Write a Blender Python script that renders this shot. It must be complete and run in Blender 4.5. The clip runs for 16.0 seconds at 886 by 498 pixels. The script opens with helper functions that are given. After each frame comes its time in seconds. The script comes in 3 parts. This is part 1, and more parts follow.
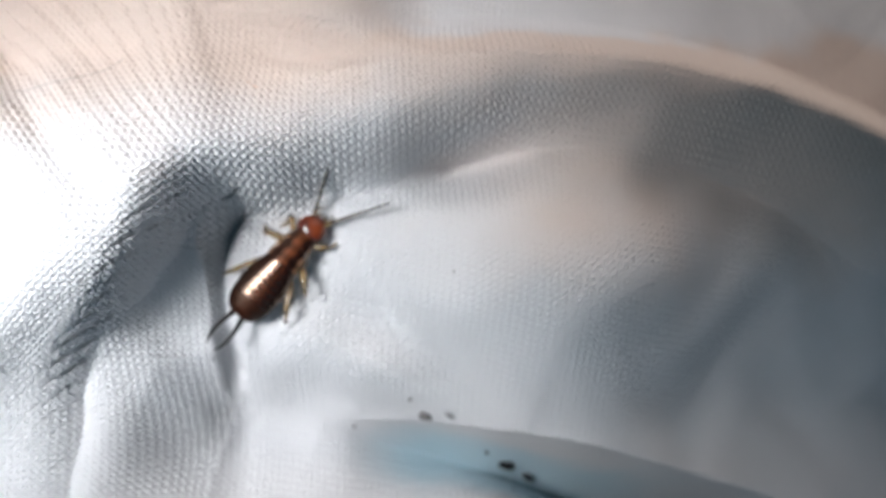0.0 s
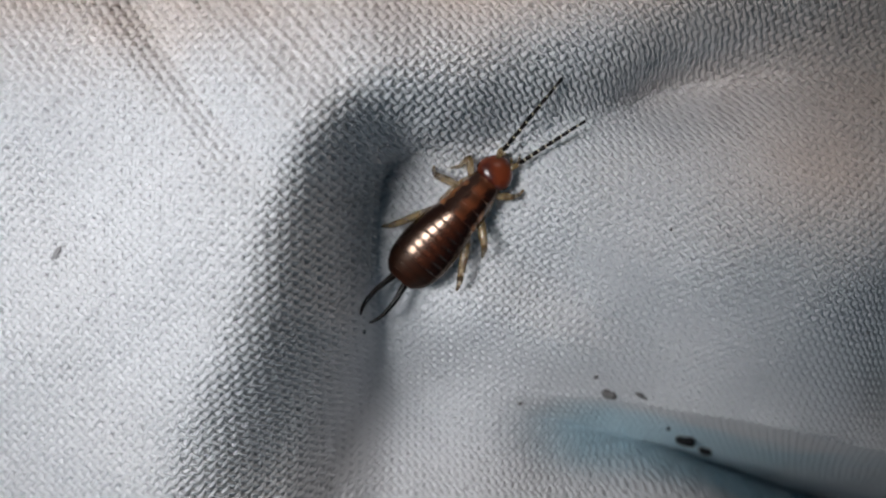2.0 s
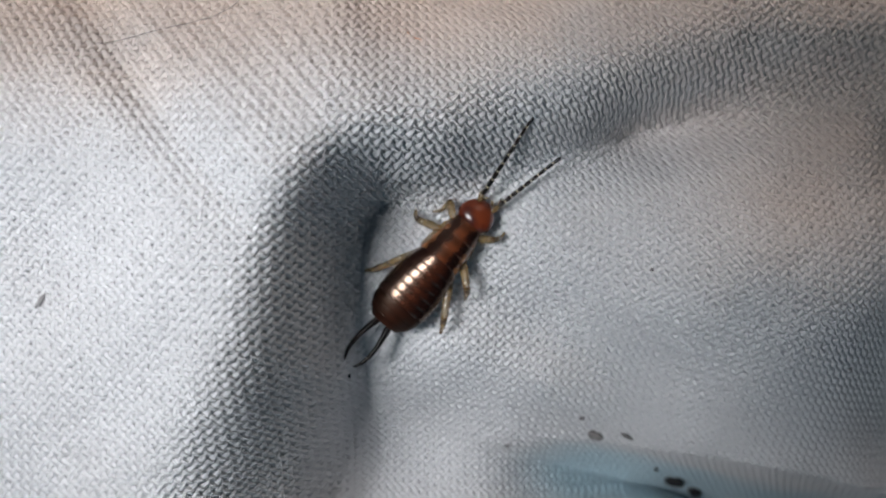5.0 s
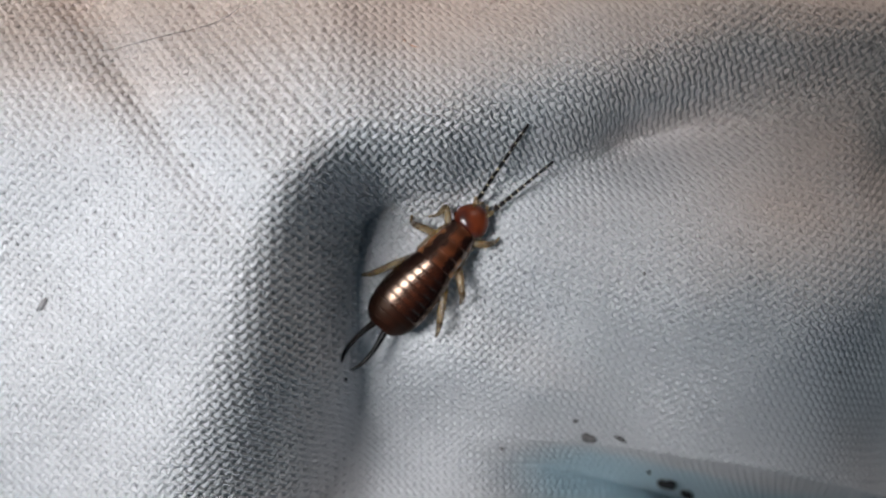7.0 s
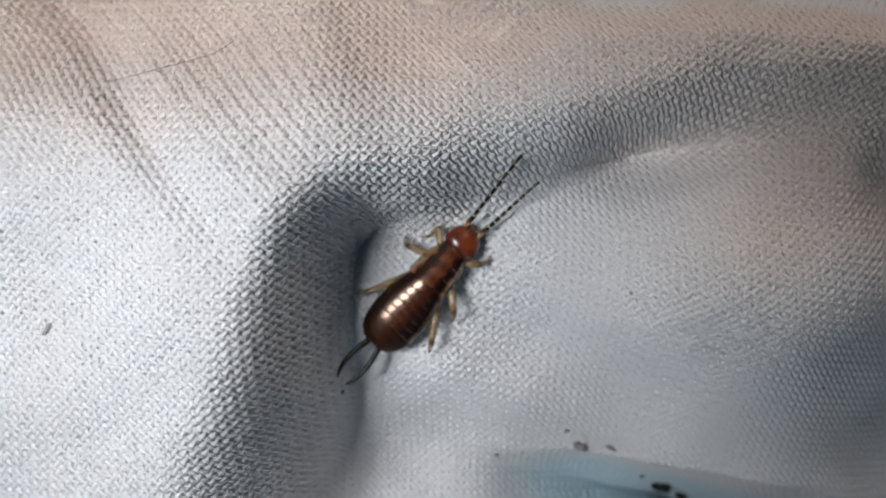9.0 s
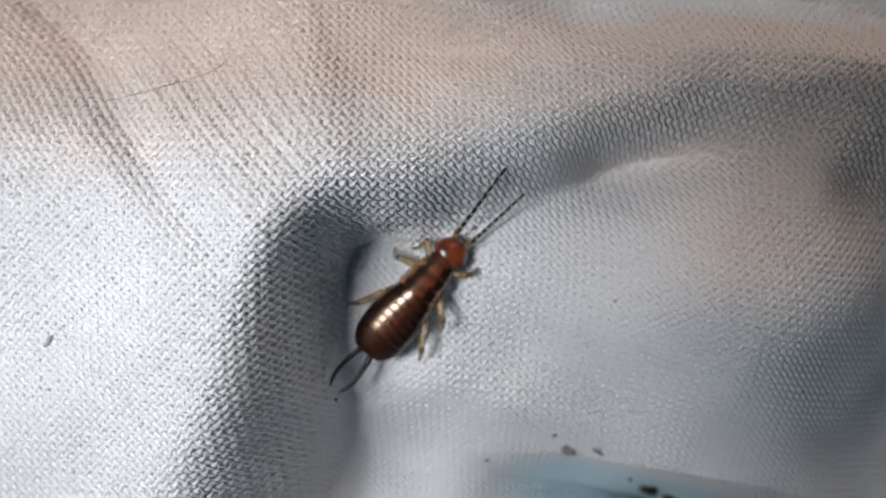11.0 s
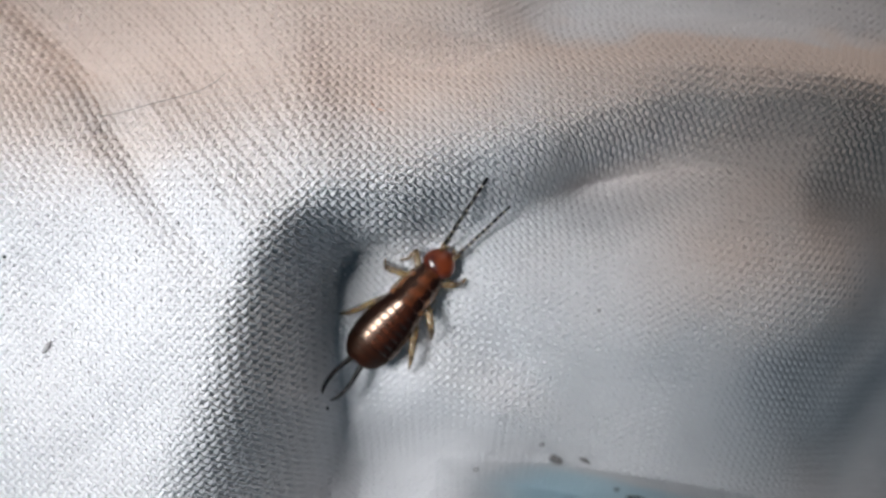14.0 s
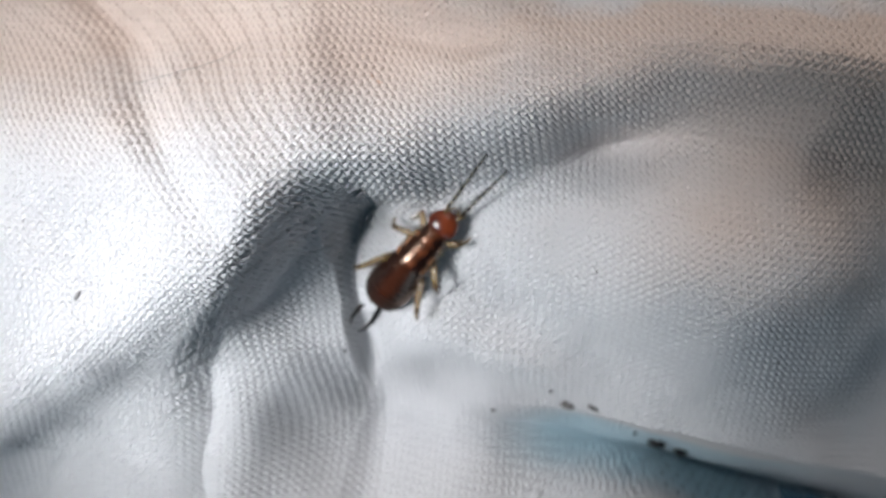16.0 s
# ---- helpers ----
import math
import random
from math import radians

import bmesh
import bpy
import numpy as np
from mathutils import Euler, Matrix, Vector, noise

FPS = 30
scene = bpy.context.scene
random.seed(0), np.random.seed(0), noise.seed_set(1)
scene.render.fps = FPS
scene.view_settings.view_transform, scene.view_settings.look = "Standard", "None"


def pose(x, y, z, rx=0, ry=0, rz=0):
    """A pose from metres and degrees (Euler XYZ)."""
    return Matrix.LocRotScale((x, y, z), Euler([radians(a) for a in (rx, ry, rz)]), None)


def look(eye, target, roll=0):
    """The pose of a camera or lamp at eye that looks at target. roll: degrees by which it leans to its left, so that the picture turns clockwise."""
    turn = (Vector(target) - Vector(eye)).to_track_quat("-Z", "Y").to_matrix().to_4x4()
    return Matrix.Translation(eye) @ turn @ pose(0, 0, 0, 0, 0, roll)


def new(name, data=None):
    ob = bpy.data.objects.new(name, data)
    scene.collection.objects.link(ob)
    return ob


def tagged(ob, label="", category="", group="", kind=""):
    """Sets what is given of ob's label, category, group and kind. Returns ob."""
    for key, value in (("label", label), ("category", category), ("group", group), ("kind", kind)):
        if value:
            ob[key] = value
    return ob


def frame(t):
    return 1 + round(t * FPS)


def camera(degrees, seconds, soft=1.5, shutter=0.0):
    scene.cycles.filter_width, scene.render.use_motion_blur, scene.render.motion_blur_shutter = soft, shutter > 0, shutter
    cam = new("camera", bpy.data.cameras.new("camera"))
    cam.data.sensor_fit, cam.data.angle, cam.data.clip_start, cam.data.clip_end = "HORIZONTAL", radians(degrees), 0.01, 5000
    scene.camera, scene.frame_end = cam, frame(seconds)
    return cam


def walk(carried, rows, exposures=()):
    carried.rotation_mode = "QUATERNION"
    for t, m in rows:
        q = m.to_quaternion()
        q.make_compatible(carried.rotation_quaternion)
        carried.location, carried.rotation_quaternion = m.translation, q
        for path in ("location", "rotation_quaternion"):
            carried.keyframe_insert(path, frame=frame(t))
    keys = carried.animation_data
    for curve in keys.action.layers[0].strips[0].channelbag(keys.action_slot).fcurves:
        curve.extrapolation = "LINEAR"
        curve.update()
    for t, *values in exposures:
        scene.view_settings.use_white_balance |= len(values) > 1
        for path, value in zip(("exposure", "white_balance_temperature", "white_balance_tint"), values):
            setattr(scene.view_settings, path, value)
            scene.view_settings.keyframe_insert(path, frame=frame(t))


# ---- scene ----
# The camera is hand-held a few centimetres over the cloth.
cam = camera(40, 16.0, soft=2.2)
cam.data.dof.use_dof, cam.data.dof.focus_distance, cam.data.dof.aperture_fstop = True, 0.072, 42
walk(cam, [
    (0, pose(0.01302, -0.00694, 0.09687, 1.93, -1.46, -0.77)),
    (0.5, pose(0.00607, -0.00526, 0.09690, -0.11, -1.38, -0.60)),
    (1, pose(-0.00012, -0.00400, 0.09242, -1.57, -2.10, -0.49)),
    (1.5, pose(-0.00090, -0.00068, 0.08205, -4.08, -2.21, -0.04)),
    (2, pose(-0.00068, 0.00041, 0.07627, -5.47, -2.09, 0.32)),
    (2.5, pose(0.00013, 0.00130, 0.07494, -5.27, -1.73, 0.06)),
    (3, pose(0.00028, 0.00173, 0.07521, -4.62, -1.73, -0.13)),
    (3.5, pose(0.00042, 0.00206, 0.07566, -4.51, -1.76, -0.20)),
    (4, pose(0.00053, 0.00143, 0.07628, -4.04, -1.83, -0.32)),
    (6.5, pose(-0.00011, -0.00008, 0.07757, -2.86, -2.67, -0.50)),
    (7, pose(-0.00000, 0.00000, 0.07800, -2.80, -2.61, -0.50)),
    (7.5, pose(-0.00012, 0.00025, 0.07821, -2.78, -2.72, -0.44)),
    (8, pose(-0.00008, 0.00035, 0.07861, -2.57, -2.75, -0.47)),
    (8.5, pose(0.00090, 0.00100, 0.07937, -2.77, -2.11, -0.52)),
    (9, pose(0.00297, 0.00416, 0.08038, -4.81, -0.76, -0.39)),
    (9.5, pose(0.00403, 0.00503, 0.08127, -5.25, -0.17, -0.60)),
    (12, pose(0.00362, 0.00432, 0.08383, -3.98, -1.07, -0.93)),
    (12.5, pose(0.00391, 0.00458, 0.08437, -4.08, -0.95, -0.78)),
    (13, pose(0.00384, 0.00441, 0.08462, -3.88, -1.06, -0.80)),
    (13.5, pose(0.00404, 0.00399, 0.08491, -3.51, -0.99, -0.86)),
    (14, pose(0.00415, 0.00314, 0.08529, -2.81, -1.00, -1.02)),
    (14.5, pose(0.00387, 0.00273, 0.08556, -2.38, -1.31, -0.97)),
    (15, pose(0.00359, 0.00221, 0.08570, -1.91, -1.65, -0.83)),
    (15.5, pose(0.00984, 0.00012, 0.08920, -2.80, 2.54, -1.35)),
    (16, pose(0.01728, 0.00875, 0.08894, -8.22, 7.85, -0.41)),
], [(0, 0.12), (0.5, 0.0), (1, -0.24), (1.5, -0.5), (2, -0.8), (3, -0.66), (4, -0.68), (6.5, -0.74), (8.5, -0.66), (9.5, -0.54), (12, -0.49), (14.5, -0.41), (15.5, -0.33), (16, -0.19)])

# ---- light: a close narrow key lamp on one side, two unseen fill lamps added, a dim room ----
world = bpy.data.worlds.new("room_light")
scene.world = world
world.use_nodes = True
world.node_tree.nodes["Background"].inputs[0].default_value = (0.31, 0.67, 1.0, 1)
world.node_tree.nodes["Background"].inputs[1].default_value = 0.043


def area_lamp(name, eye, target, size, watts, colour, spread=180):
    data = bpy.data.lights.new(name, "AREA")
    data.shape, data.size, data.energy, data.color = "SQUARE", size, watts, colour
    ob = new(name, data)
    data.spread = radians(spread)
    ob.matrix_world = look(eye, target)
    return ob


# Added close over the cloth; its narrow cone lets the right side fall darker.
area_lamp("key_lamp", (-0.061, 0.007, 0.120), (-0.011, -0.005, 0.006), 0.036, 0.0130, (0.93, 0.965, 1.0), 34)
# Bluish fill added low on the -y side; its source is unseen.
area_lamp("blue_fill", (0.0, -0.230, 0.085), (0.004, -0.010, 0.0), 0.120, 0.040, (0.48, 0.79, 1.0))
# Unseen fill, added to brighten the ridge's far side and the cloth beyond.
area_lamp("ridge_fill", (0.065, 0.160, 0.085), (0.012, 0.012, 0.0), 0.090, 0.14, (1.0, 0.90, 0.83))


MM = 0.001


# ---- materials ----
def material(name, rough=0.8, **values):
    m = bpy.data.materials.new(name)
    m.use_nodes = True
    b = m.node_tree.nodes["Principled BSDF"]
    b.inputs["Roughness"].default_value = rough
    for key, v in values.items():
        b.inputs[key.replace("_", " ")].default_value = v
    return m, m.node_tree, b


def node(tree, kind, **values):
    n = tree.nodes.new(kind)
    for key, v in values.items():
        n.inputs[key].default_value = v
    return n


def ramp(tree, source, stops):
    r = tree.nodes.new("ShaderNodeValToRGB")
    r.color_ramp.elements[0].position, r.color_ramp.elements[0].color = stops[0][0], (*stops[0][1], 1)
    r.color_ramp.elements[1].position, r.color_ramp.elements[1].color = stops[-1][0], (*stops[-1][1], 1)
    for p, c in stops[1:-1]:
        r.color_ramp.elements.new(p).color = (*c, 1)
    tree.links.new(source, r.inputs[0])
    return r.outputs[0]


def tinted(t, place, base):
    """The thin cloth is tan along the far ridge and round its end, for skin behind it; the deep fold's bluish shade is
    tinted in as faint teal.
    """
    split = t.nodes.new("ShaderNodeSeparateXYZ")
    t.links.new(place, split.inputs[0])
    shake = node(t, "ShaderNodeTexNoise", Scale=130.0, Detail=2.0)
    t.links.new(place, shake.inputs["Vector"])

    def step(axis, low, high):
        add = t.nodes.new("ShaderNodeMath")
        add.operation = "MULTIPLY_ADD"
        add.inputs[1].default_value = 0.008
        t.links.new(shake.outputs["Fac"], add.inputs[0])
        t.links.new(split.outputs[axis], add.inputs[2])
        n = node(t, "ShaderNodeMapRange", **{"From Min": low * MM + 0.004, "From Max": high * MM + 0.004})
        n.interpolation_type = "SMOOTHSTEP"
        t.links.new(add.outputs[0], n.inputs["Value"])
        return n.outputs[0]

    def both(kind, a, b):
        n = t.nodes.new("ShaderNodeMath")
        n.operation = kind
        for k, v in enumerate((a, b)):
            if isinstance(v, float):
                n.inputs[k].default_value = v
            else:
                t.links.new(v, n.inputs[k])
        return n.outputs[0]

    ridge = both("MULTIPLY", step("Y", 1.0, 12.0), both("SUBTRACT", 1.0, both("MULTIPLY", step("Y", 12.0, 15.0), step("X", 4.0, 16.0))))
    end = both("MULTIPLY", step("X", 10.0, 32.0), both("MULTIPLY", step("Y", -10.0, 3.0), both("SUBTRACT", 1.0, step("Y", 11.0, 14.0))))
    most = both("MULTIPLY", both("MAXIMUM", ridge, end), 0.85)
    mix = t.nodes.new("ShaderNodeMix")
    mix.data_type = "RGBA"
    t.links.new(most, mix.inputs["Factor"])
    t.links.new(base, mix.inputs[6])
    mix.inputs[7].default_value = (0.735, 0.59, 0.505, 1)
    # bluish shade of the deep fold, put into the colour as washed-out teal by depth
    fold_shade = both("MULTIPLY", both("SUBTRACT", 1.0, step("Z", -14.0, -7.0)), both("MULTIPLY", step("X", 4.0, 12.0), both("SUBTRACT", 1.0, both("MAXIMUM", step("X", 28.0, 40.0), step("Y", -18.0, -16.5)))))
    with_shade = t.nodes.new("ShaderNodeMix")
    with_shade.data_type = "RGBA"
    t.links.new(fold_shade, with_shade.inputs["Factor"])
    t.links.new(mix.outputs[2], with_shade.inputs[6])
    with_shade.inputs[7].default_value = (0.54, 0.68, 0.74, 1)
    return with_shade.outputs[2]


def cotton(name, tone):
    """White cotton with faint stains of wear, fibres and a slight difference from yarn to yarn."""
    m, t, b = material(name, 0.62)
    place = node(t, "ShaderNodeNewGeometry").outputs["Position"]
    big = node(t, "ShaderNodeTexNoise", Scale=70.0, Detail=4.0)
    t.links.new(place, big.inputs["Vector"])
    base = ramp(t, big.outputs["Fac"], [(0.35, tuple(c * 0.93 for c in tone)), (0.6, tone)])
    base = tinted(t, place, base)
    rnd = node(t, "ShaderNodeNewGeometry").outputs["Random Per Island"]
    vary = node(t, "ShaderNodeMapRange", **{"To Min": 0.975, "To Max": 1.0})
    t.links.new(rnd, vary.inputs["Value"])
    mix = t.nodes.new("ShaderNodeVectorMath")
    mix.operation = "SCALE"
    t.links.new(base, mix.inputs[0])
    t.links.new(vary.outputs[0], mix.inputs["Scale"])
    t.links.new(mix.outputs[0], b.inputs["Base Color"])
    fine = node(t, "ShaderNodeTexNoise", Scale=9000.0, Detail=3.0)
    t.links.new(place, fine.inputs["Vector"])
    bump = node(t, "ShaderNodeBump", Strength=0.5, Distance=0.00006)
    t.links.new(fine.outputs["Fac"], bump.inputs["Height"])
    t.links.new(bump.outputs[0], b.inputs["Normal"])
    b.inputs["Sheen Weight"].default_value = 0.25
    b.inputs["Specular IOR Level"].default_value = 0.45
    return m


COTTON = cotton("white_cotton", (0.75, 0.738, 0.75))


# ---- the lie of the cloth, in millimetres ----
def smooth(v):
    v = np.clip(v, 0, 1)
    return v * v * (3 - 2 * v)


def bell(v):
    return np.exp(-v * v)


def curve_through(knots, steps=8):
    """A Catmull-Rom curve through rows of numbers."""
    k = np.array([knots[0], *knots, knots[-1]], float)
    out = []
    for n in range(len(knots) - 1):
        a, b, c, d = k[n:n + 4]
        for s in np.arange(steps) / steps:
            out.append(0.5 * (2 * b + (c - a) * s + (2 * a - 5 * b + 4 * c - d) * s ** 2 + (3 * b - a - 3 * c + d) * s ** 3))
    return np.array([*out, k[-1]])


def along(curve, x, y):
    """Signed distance from a curve (positive to its right) and the curve's further columns at the nearest point."""
    best = np.full(x.shape, 1e9)
    side, extra = np.zeros(x.shape), np.zeros((curve.shape[1] - 2, *x.shape))
    for a, b in zip(curve[:-1], curve[1:]):
        dx, dy = b[:2] - a[:2]
        s = np.clip(((x - a[0]) * dx + (y - a[1]) * dy) / (dx * dx + dy * dy), 0, 1)
        ox, oy = x - a[0] - s * dx, y - a[1] - s * dy
        d = np.hypot(ox, oy)
        near = d < best
        best = np.where(near, d, best)
        side = np.where(near, np.sign(ox * dy - oy * dx), side)
        for n in range(len(extra)):
            extra[n] = np.where(near, a[n + 2] + s * (b[n + 2] - a[n + 2]), extra[n])
    return best * side, extra


# Columns: x, y, height of the rim, width of the slope down into the hollow, how far before the rim the slope begins.
RIM = curve_through([(-13.5, -38, 11, 10, 5), (-10.6, -24, 12, 8.6, 5), (-8.8, -16, 13, 7.0, 4.6), (-7.0, -10, 14.2, 5.2, 4), (-5.4, -5, 15, 3.6, 3.4), (-4.0, -1.2, 15, 2.8, 3.2),
                     (-1.8, 1.6, 13.0, 3.2, 2.8), (1.3, 3.0, 10.2, 3.5, 1.8), (5.5, 4.5, 8.2, 3.6, 1.7), (9.8, 5.8, 7.3, 3.7, 1.7), (15.5, 7.4, 6.8, 4.2, 1.8), (22, 8.4, 6.2, 4.2, 1.8),
                     (29, 8.2, 6.4, 4.2, 2.0), (35, 7.6, 6, 5, 2.4), (43, 6.4, 5, 6, 4), (52, 3, 3, 7, 4), (64, -3, 0, 8, 4)])
LEDGE = curve_through([(-5.4, -38), (-3.6, -24), (-2.4, -19), (-0.9, -15), (-0.2, -11.7), (-1.3, -8), (-1.2, -4.7), (-0.1, -2), (0.7, 0.2), (2.2, 1.8)], 8)
CREASE = curve_through([(-29, 24), (-24, 17.5), (-18.5, 11.4), (-14, 5.8), (-10.5, 2), (-7.5, -1)], 5)
GULLY = curve_through([(5, -18.6, 0, 1.2), (8, -19.6, -1.6, 1.9), (12, -21.1, -6, 3.3), (16, -22.9, -11, 4.9), (20, -24.8, -16, 6.5), (24, -26.8, -20, 7.8), (28, -28.9, -23, 8.6), (33, -31.4, -25, 9.2), (40, -34.6, -26, 9.8), (60, -43, -26, 10)], 6)
SPUR = curve_through([(35.5, 9, 0.8, 1), (32, 6, 2.4, 1), (29, 3, 1.6, 1), (27, 0, 0, 1)], 5)
BEHIND = curve_through([(0.5, 11.6, 0, 1), (4, 11.0, 1.3, 1), (8, 10.7, 1.7, 1), (12.5, 11.2, 0, 1)], 5)
FOLD = curve_through([(1.5, -9.6, 0, 1), (5, -11.6, 1.2, 1), (9, -13.6, 1.8, 1), (13.5, -15.6, 1.8, 1), (18, -17.2, 1.0, 1), (23, -18.6, 0, 1)], 5)
TOP_FOLD = curve_through([(-9, 18.5, 0, 1), (-2, 15.6, 0.8, 1), (3, 14.6, 1.3, 1), (6.5, 13.9, 1.2, 1), (10, 12.9, 0.6, 1), (14, 11.8, 0, 1)], 5)


def lean(v):
    """From 0 to 1: begins level, steepens, and ends in a soft crease."""
    v = np.clip(v, 0, 1)
    return (1 - np.cos(np.pi * 0.72 * v)) / (1 - math.cos(math.pi * 0.72))


def lip_width(x):
    """How steeply the cloth comes up again beyond the gully: gently at its end, then abruptly."""
    return 4.4 - 3.2 * smooth((x - 9) / 9)


def height(x, y):
    d, (top, wide, lead) = along(RIM, x, y)
    floor = 0.3 + 2.0 * bell((x - 24) / 8) * bell((y + 5) / 6) + 2.8 * smooth((y - 0.5) / 4.5) * bell((x - 5) / 5.5) + 1.8 * bell((x - 2) / 2.6) * bell((y - 2) / 2)
    # a dent below the far ridge, with a steep side that looks away from the key lamp
    floor = floor - 6.2 * bell((x - 17.0) / np.where(x < 17.0, 4.4, 6.0)) * bell((y - 3.6 - 0.22 * (x - 17)) / 2.6)
    floor = floor - 2.2 * bell((x - 27) / 5) * bell((y - 7.2) / 1.6) - 0.8 * bell((x - 36) / 4.5) * bell((y - 3) / 4)
    floor = floor - (8 - 6 * smooth((x - 14) / 14)) * bell((y + 19) / 7.0)
    floor = floor + 3.0 * bell((x - 28) / 8) * bell((y + 8) / 9) - 9 * smooth((x - 29) / 24) - 6 * smooth((x - 17) / 24) * smooth((-1 - y) / 18)
    # a fold that runs down from below the insect, and the trough beyond it
    f, (tall, _) = along(FOLD, x, y)
    floor = floor + tall * bell(f / np.where(f > 0, 2.0, 2.6)) - 0.9 * tall * bell((f + 4.6) / 2.6)
    g, (deep, gw) = along(GULLY, x, y)
    floor = floor + deep * np.where(g < 0, 1 - np.clip(-g / gw, 0, 1) ** (1 + 0.15 * smooth((x - 9) / 9)), np.exp(-(g / lip_width(x)) ** 2))
    floor = floor + 3.0 * bell((g - 2) / 4) * smooth((x - 15) / 9) * (g > 0) * (1 - np.exp(-(g / 1.5) ** 2))
    sp, (tall, _) = along(SPUR, x, y)
    floor = floor + tall * bell(sp / np.where(sp > 0, 3.4, 2.8))
    plateau = top - 4 * smooth(-d / 20) - 4.0 * smooth((y - 5.5) / 7) * smooth((10 - x) / 10) - 4.5 * smooth((y - 1) / 12) * smooth((-3 - x) / 9)
    fall = lean((d + lead) / (wide + lead)) ** 1.2
    gentle = smooth(np.clip((d + lead) / (wide + lead + 1.4), 0, 1) ** 1.25)
    soft_part = np.maximum(smooth((x - 0.5) / 4) * (1 - 0.6 * smooth((x - 9) / 7)), 0.9 * smooth((-9.5 - y) / 5))
    fall = fall + (gentle - fall) * soft_part
    z = plateau + (floor - plateau) * fall
    # the groove beside the insect, with a low swelling in it; its far wall comes up at once to the ledge
    q, _ = along(LEDGE, x, y)
    near = smooth((y + 40) / 8) * smooth((2.6 - y) / 3)
    z = z - 2.0 * near * np.where(q < 0, np.exp(q / 2.6) * smooth(-q / 2.0), 0)
    z = z + 0.9 * bell((q + 3.7) / 1.3) * smooth((-8 - y) / 4)
    c, _ = along(CREASE, x, y)
    z = z - 1.7 * bell(c / np.where(c > 0, 1.3, 2.1)) * smooth((-5 - x) / 8)
    z = z - 0.9 * bell((x + 17) / 3.5) * bell((y + 2) / 5)
    z = z - 9 * smooth((y - 10.7 + 0.007 * (x - 20) ** 2) / 5.0) * smooth((x - 4) / 12) - 10 * smooth((y - 17) / 10) * smooth((x + 12) / 12) * smooth((14 - x) / 12)
    t, (tall, _) = along(TOP_FOLD, x, y)
    z = z + tall * bell(t / np.where(t > 0, 0.9, 2.4))
    t, (deep, _) = along(BEHIND, x, y)
    z = z - deep * bell(t / np.where(t > 0, 0.8, 1.5))
    z = z + 0.35 * np.sin(0.55 * x + 0.9 * np.sin(0.31 * y)) * np.sin(0.42 * y + 0.7 * np.sin(0.37 * x + 1))
    return z


def overhang(x, y):
    """How far the cloth beyond the gully folds over, so that it overhangs the dark slope."""
    g, _ = along(GULLY, x, y)
    v = np.maximum(g, 0) / lip_width(x)
    return 1.7 * v * np.exp(1 - v) * smooth((x - 13) / 9)


def lay(x, y):
    """The cloth over x, y, with its overhang."""
    over = overhang(x, y)
    return x + 0.35 * over, y + 0.94 * over, height(x, y)


def spot(x, y):
    """The point of the cloth at x, y (millimetres), in metres."""
    return Vector((x * MM, y * MM, float(height(np.array(x, float), np.array(y, float))) * MM))


# ---- the cloth: a backing sheet and its yarns, which run askew ----
PITCH = 0.40
ASKEW = radians(43)
EDGES = (-31, 60, -32, 25)  # the stretch that is woven yarn by yarn: x from, to, y from, to
cloth = new("cotton_cloth")
tagged(cloth, "crumpled white woven cotton cloth with deep soft folds", "cloth", kind="structure")

# The loose flap beside the insect sinks and rises: small patches of it move, each stiff in itself.
HINGE = Vector((-9.0, -2.0, 0))
FALL_WAY = Vector((math.sin(radians(32)), -math.cos(radians(32)), 0))
FALL_LONG, FALL_STEEP, PATCH = 15.0, radians(66), 1.2
GRID_STEP, GRID_X, GRID_Y = 0.1, -37.0, -37.0
grid_x, grid_y = np.meshgrid(np.arange(GRID_X, 66, GRID_STEP), np.arange(GRID_Y, 31, GRID_STEP))
grid_z, grid_over = height(grid_x, grid_y), overhang(grid_x, grid_y)
grid_ledge = along(LEDGE, grid_x, grid_y)[0]
grid_ny, grid_nx = np.gradient(-grid_z, GRID_STEP)


def between(grid, x, y):
    """The value of a grid between its points."""
    u = np.clip((x - GRID_X) / GRID_STEP, 0, grid.shape[1] - 1.001)
    v = np.clip((y - GRID_Y) / GRID_STEP, 0, grid.shape[0] - 1.001)
    a, b = u.astype(int), v.astype(int)
    u, v = u - a, v - b
    return (grid[b, a] * (1 - u) + grid[b, a + 1] * u) * (1 - v) + (grid[b + 1, a] * (1 - u) + grid[b + 1, a + 1] * u) * v


PART_WAY = np.linspace(0, 1, 61)
LEAN_THERE = FALL_STEEP * np.sin(np.pi * PART_WAY ** 0.8) ** 1.3
DEEP = np.concatenate([[0], np.cumsum(np.sin(LEAN_THERE))[:-1]]) * FALL_LONG / 60
SHORT = np.concatenate([[0], np.cumsum(1 - np.cos(LEAN_THERE))[:-1]]) * FALL_LONG / 60


def beyond_hinge(x, y):
    return (x - HINGE.x) * FALL_WAY.x + (y - HINGE.y) * FALL_WAY.y


def sunk(x, y, z, ledge, amount):
    """Where a place of the flap comes to lie when the flap has sunk by that share: it slopes down from its hinge and levels out."""
    hold = amount * smooth((2.5 - ledge) / 1.0) * (1 - smooth((x + 3.5) / 3.5) * smooth((y + 1) / 3))
    u = np.clip(beyond_hinge(x, y) / FALL_LONG, 0, 1)
    down, back = np.interp(u, PART_WAY, DEEP) * hold, np.interp(u, PART_WAY, SHORT) * hold
    return x - FALL_WAY.x * back, y - FALL_WAY.y * back, z - down


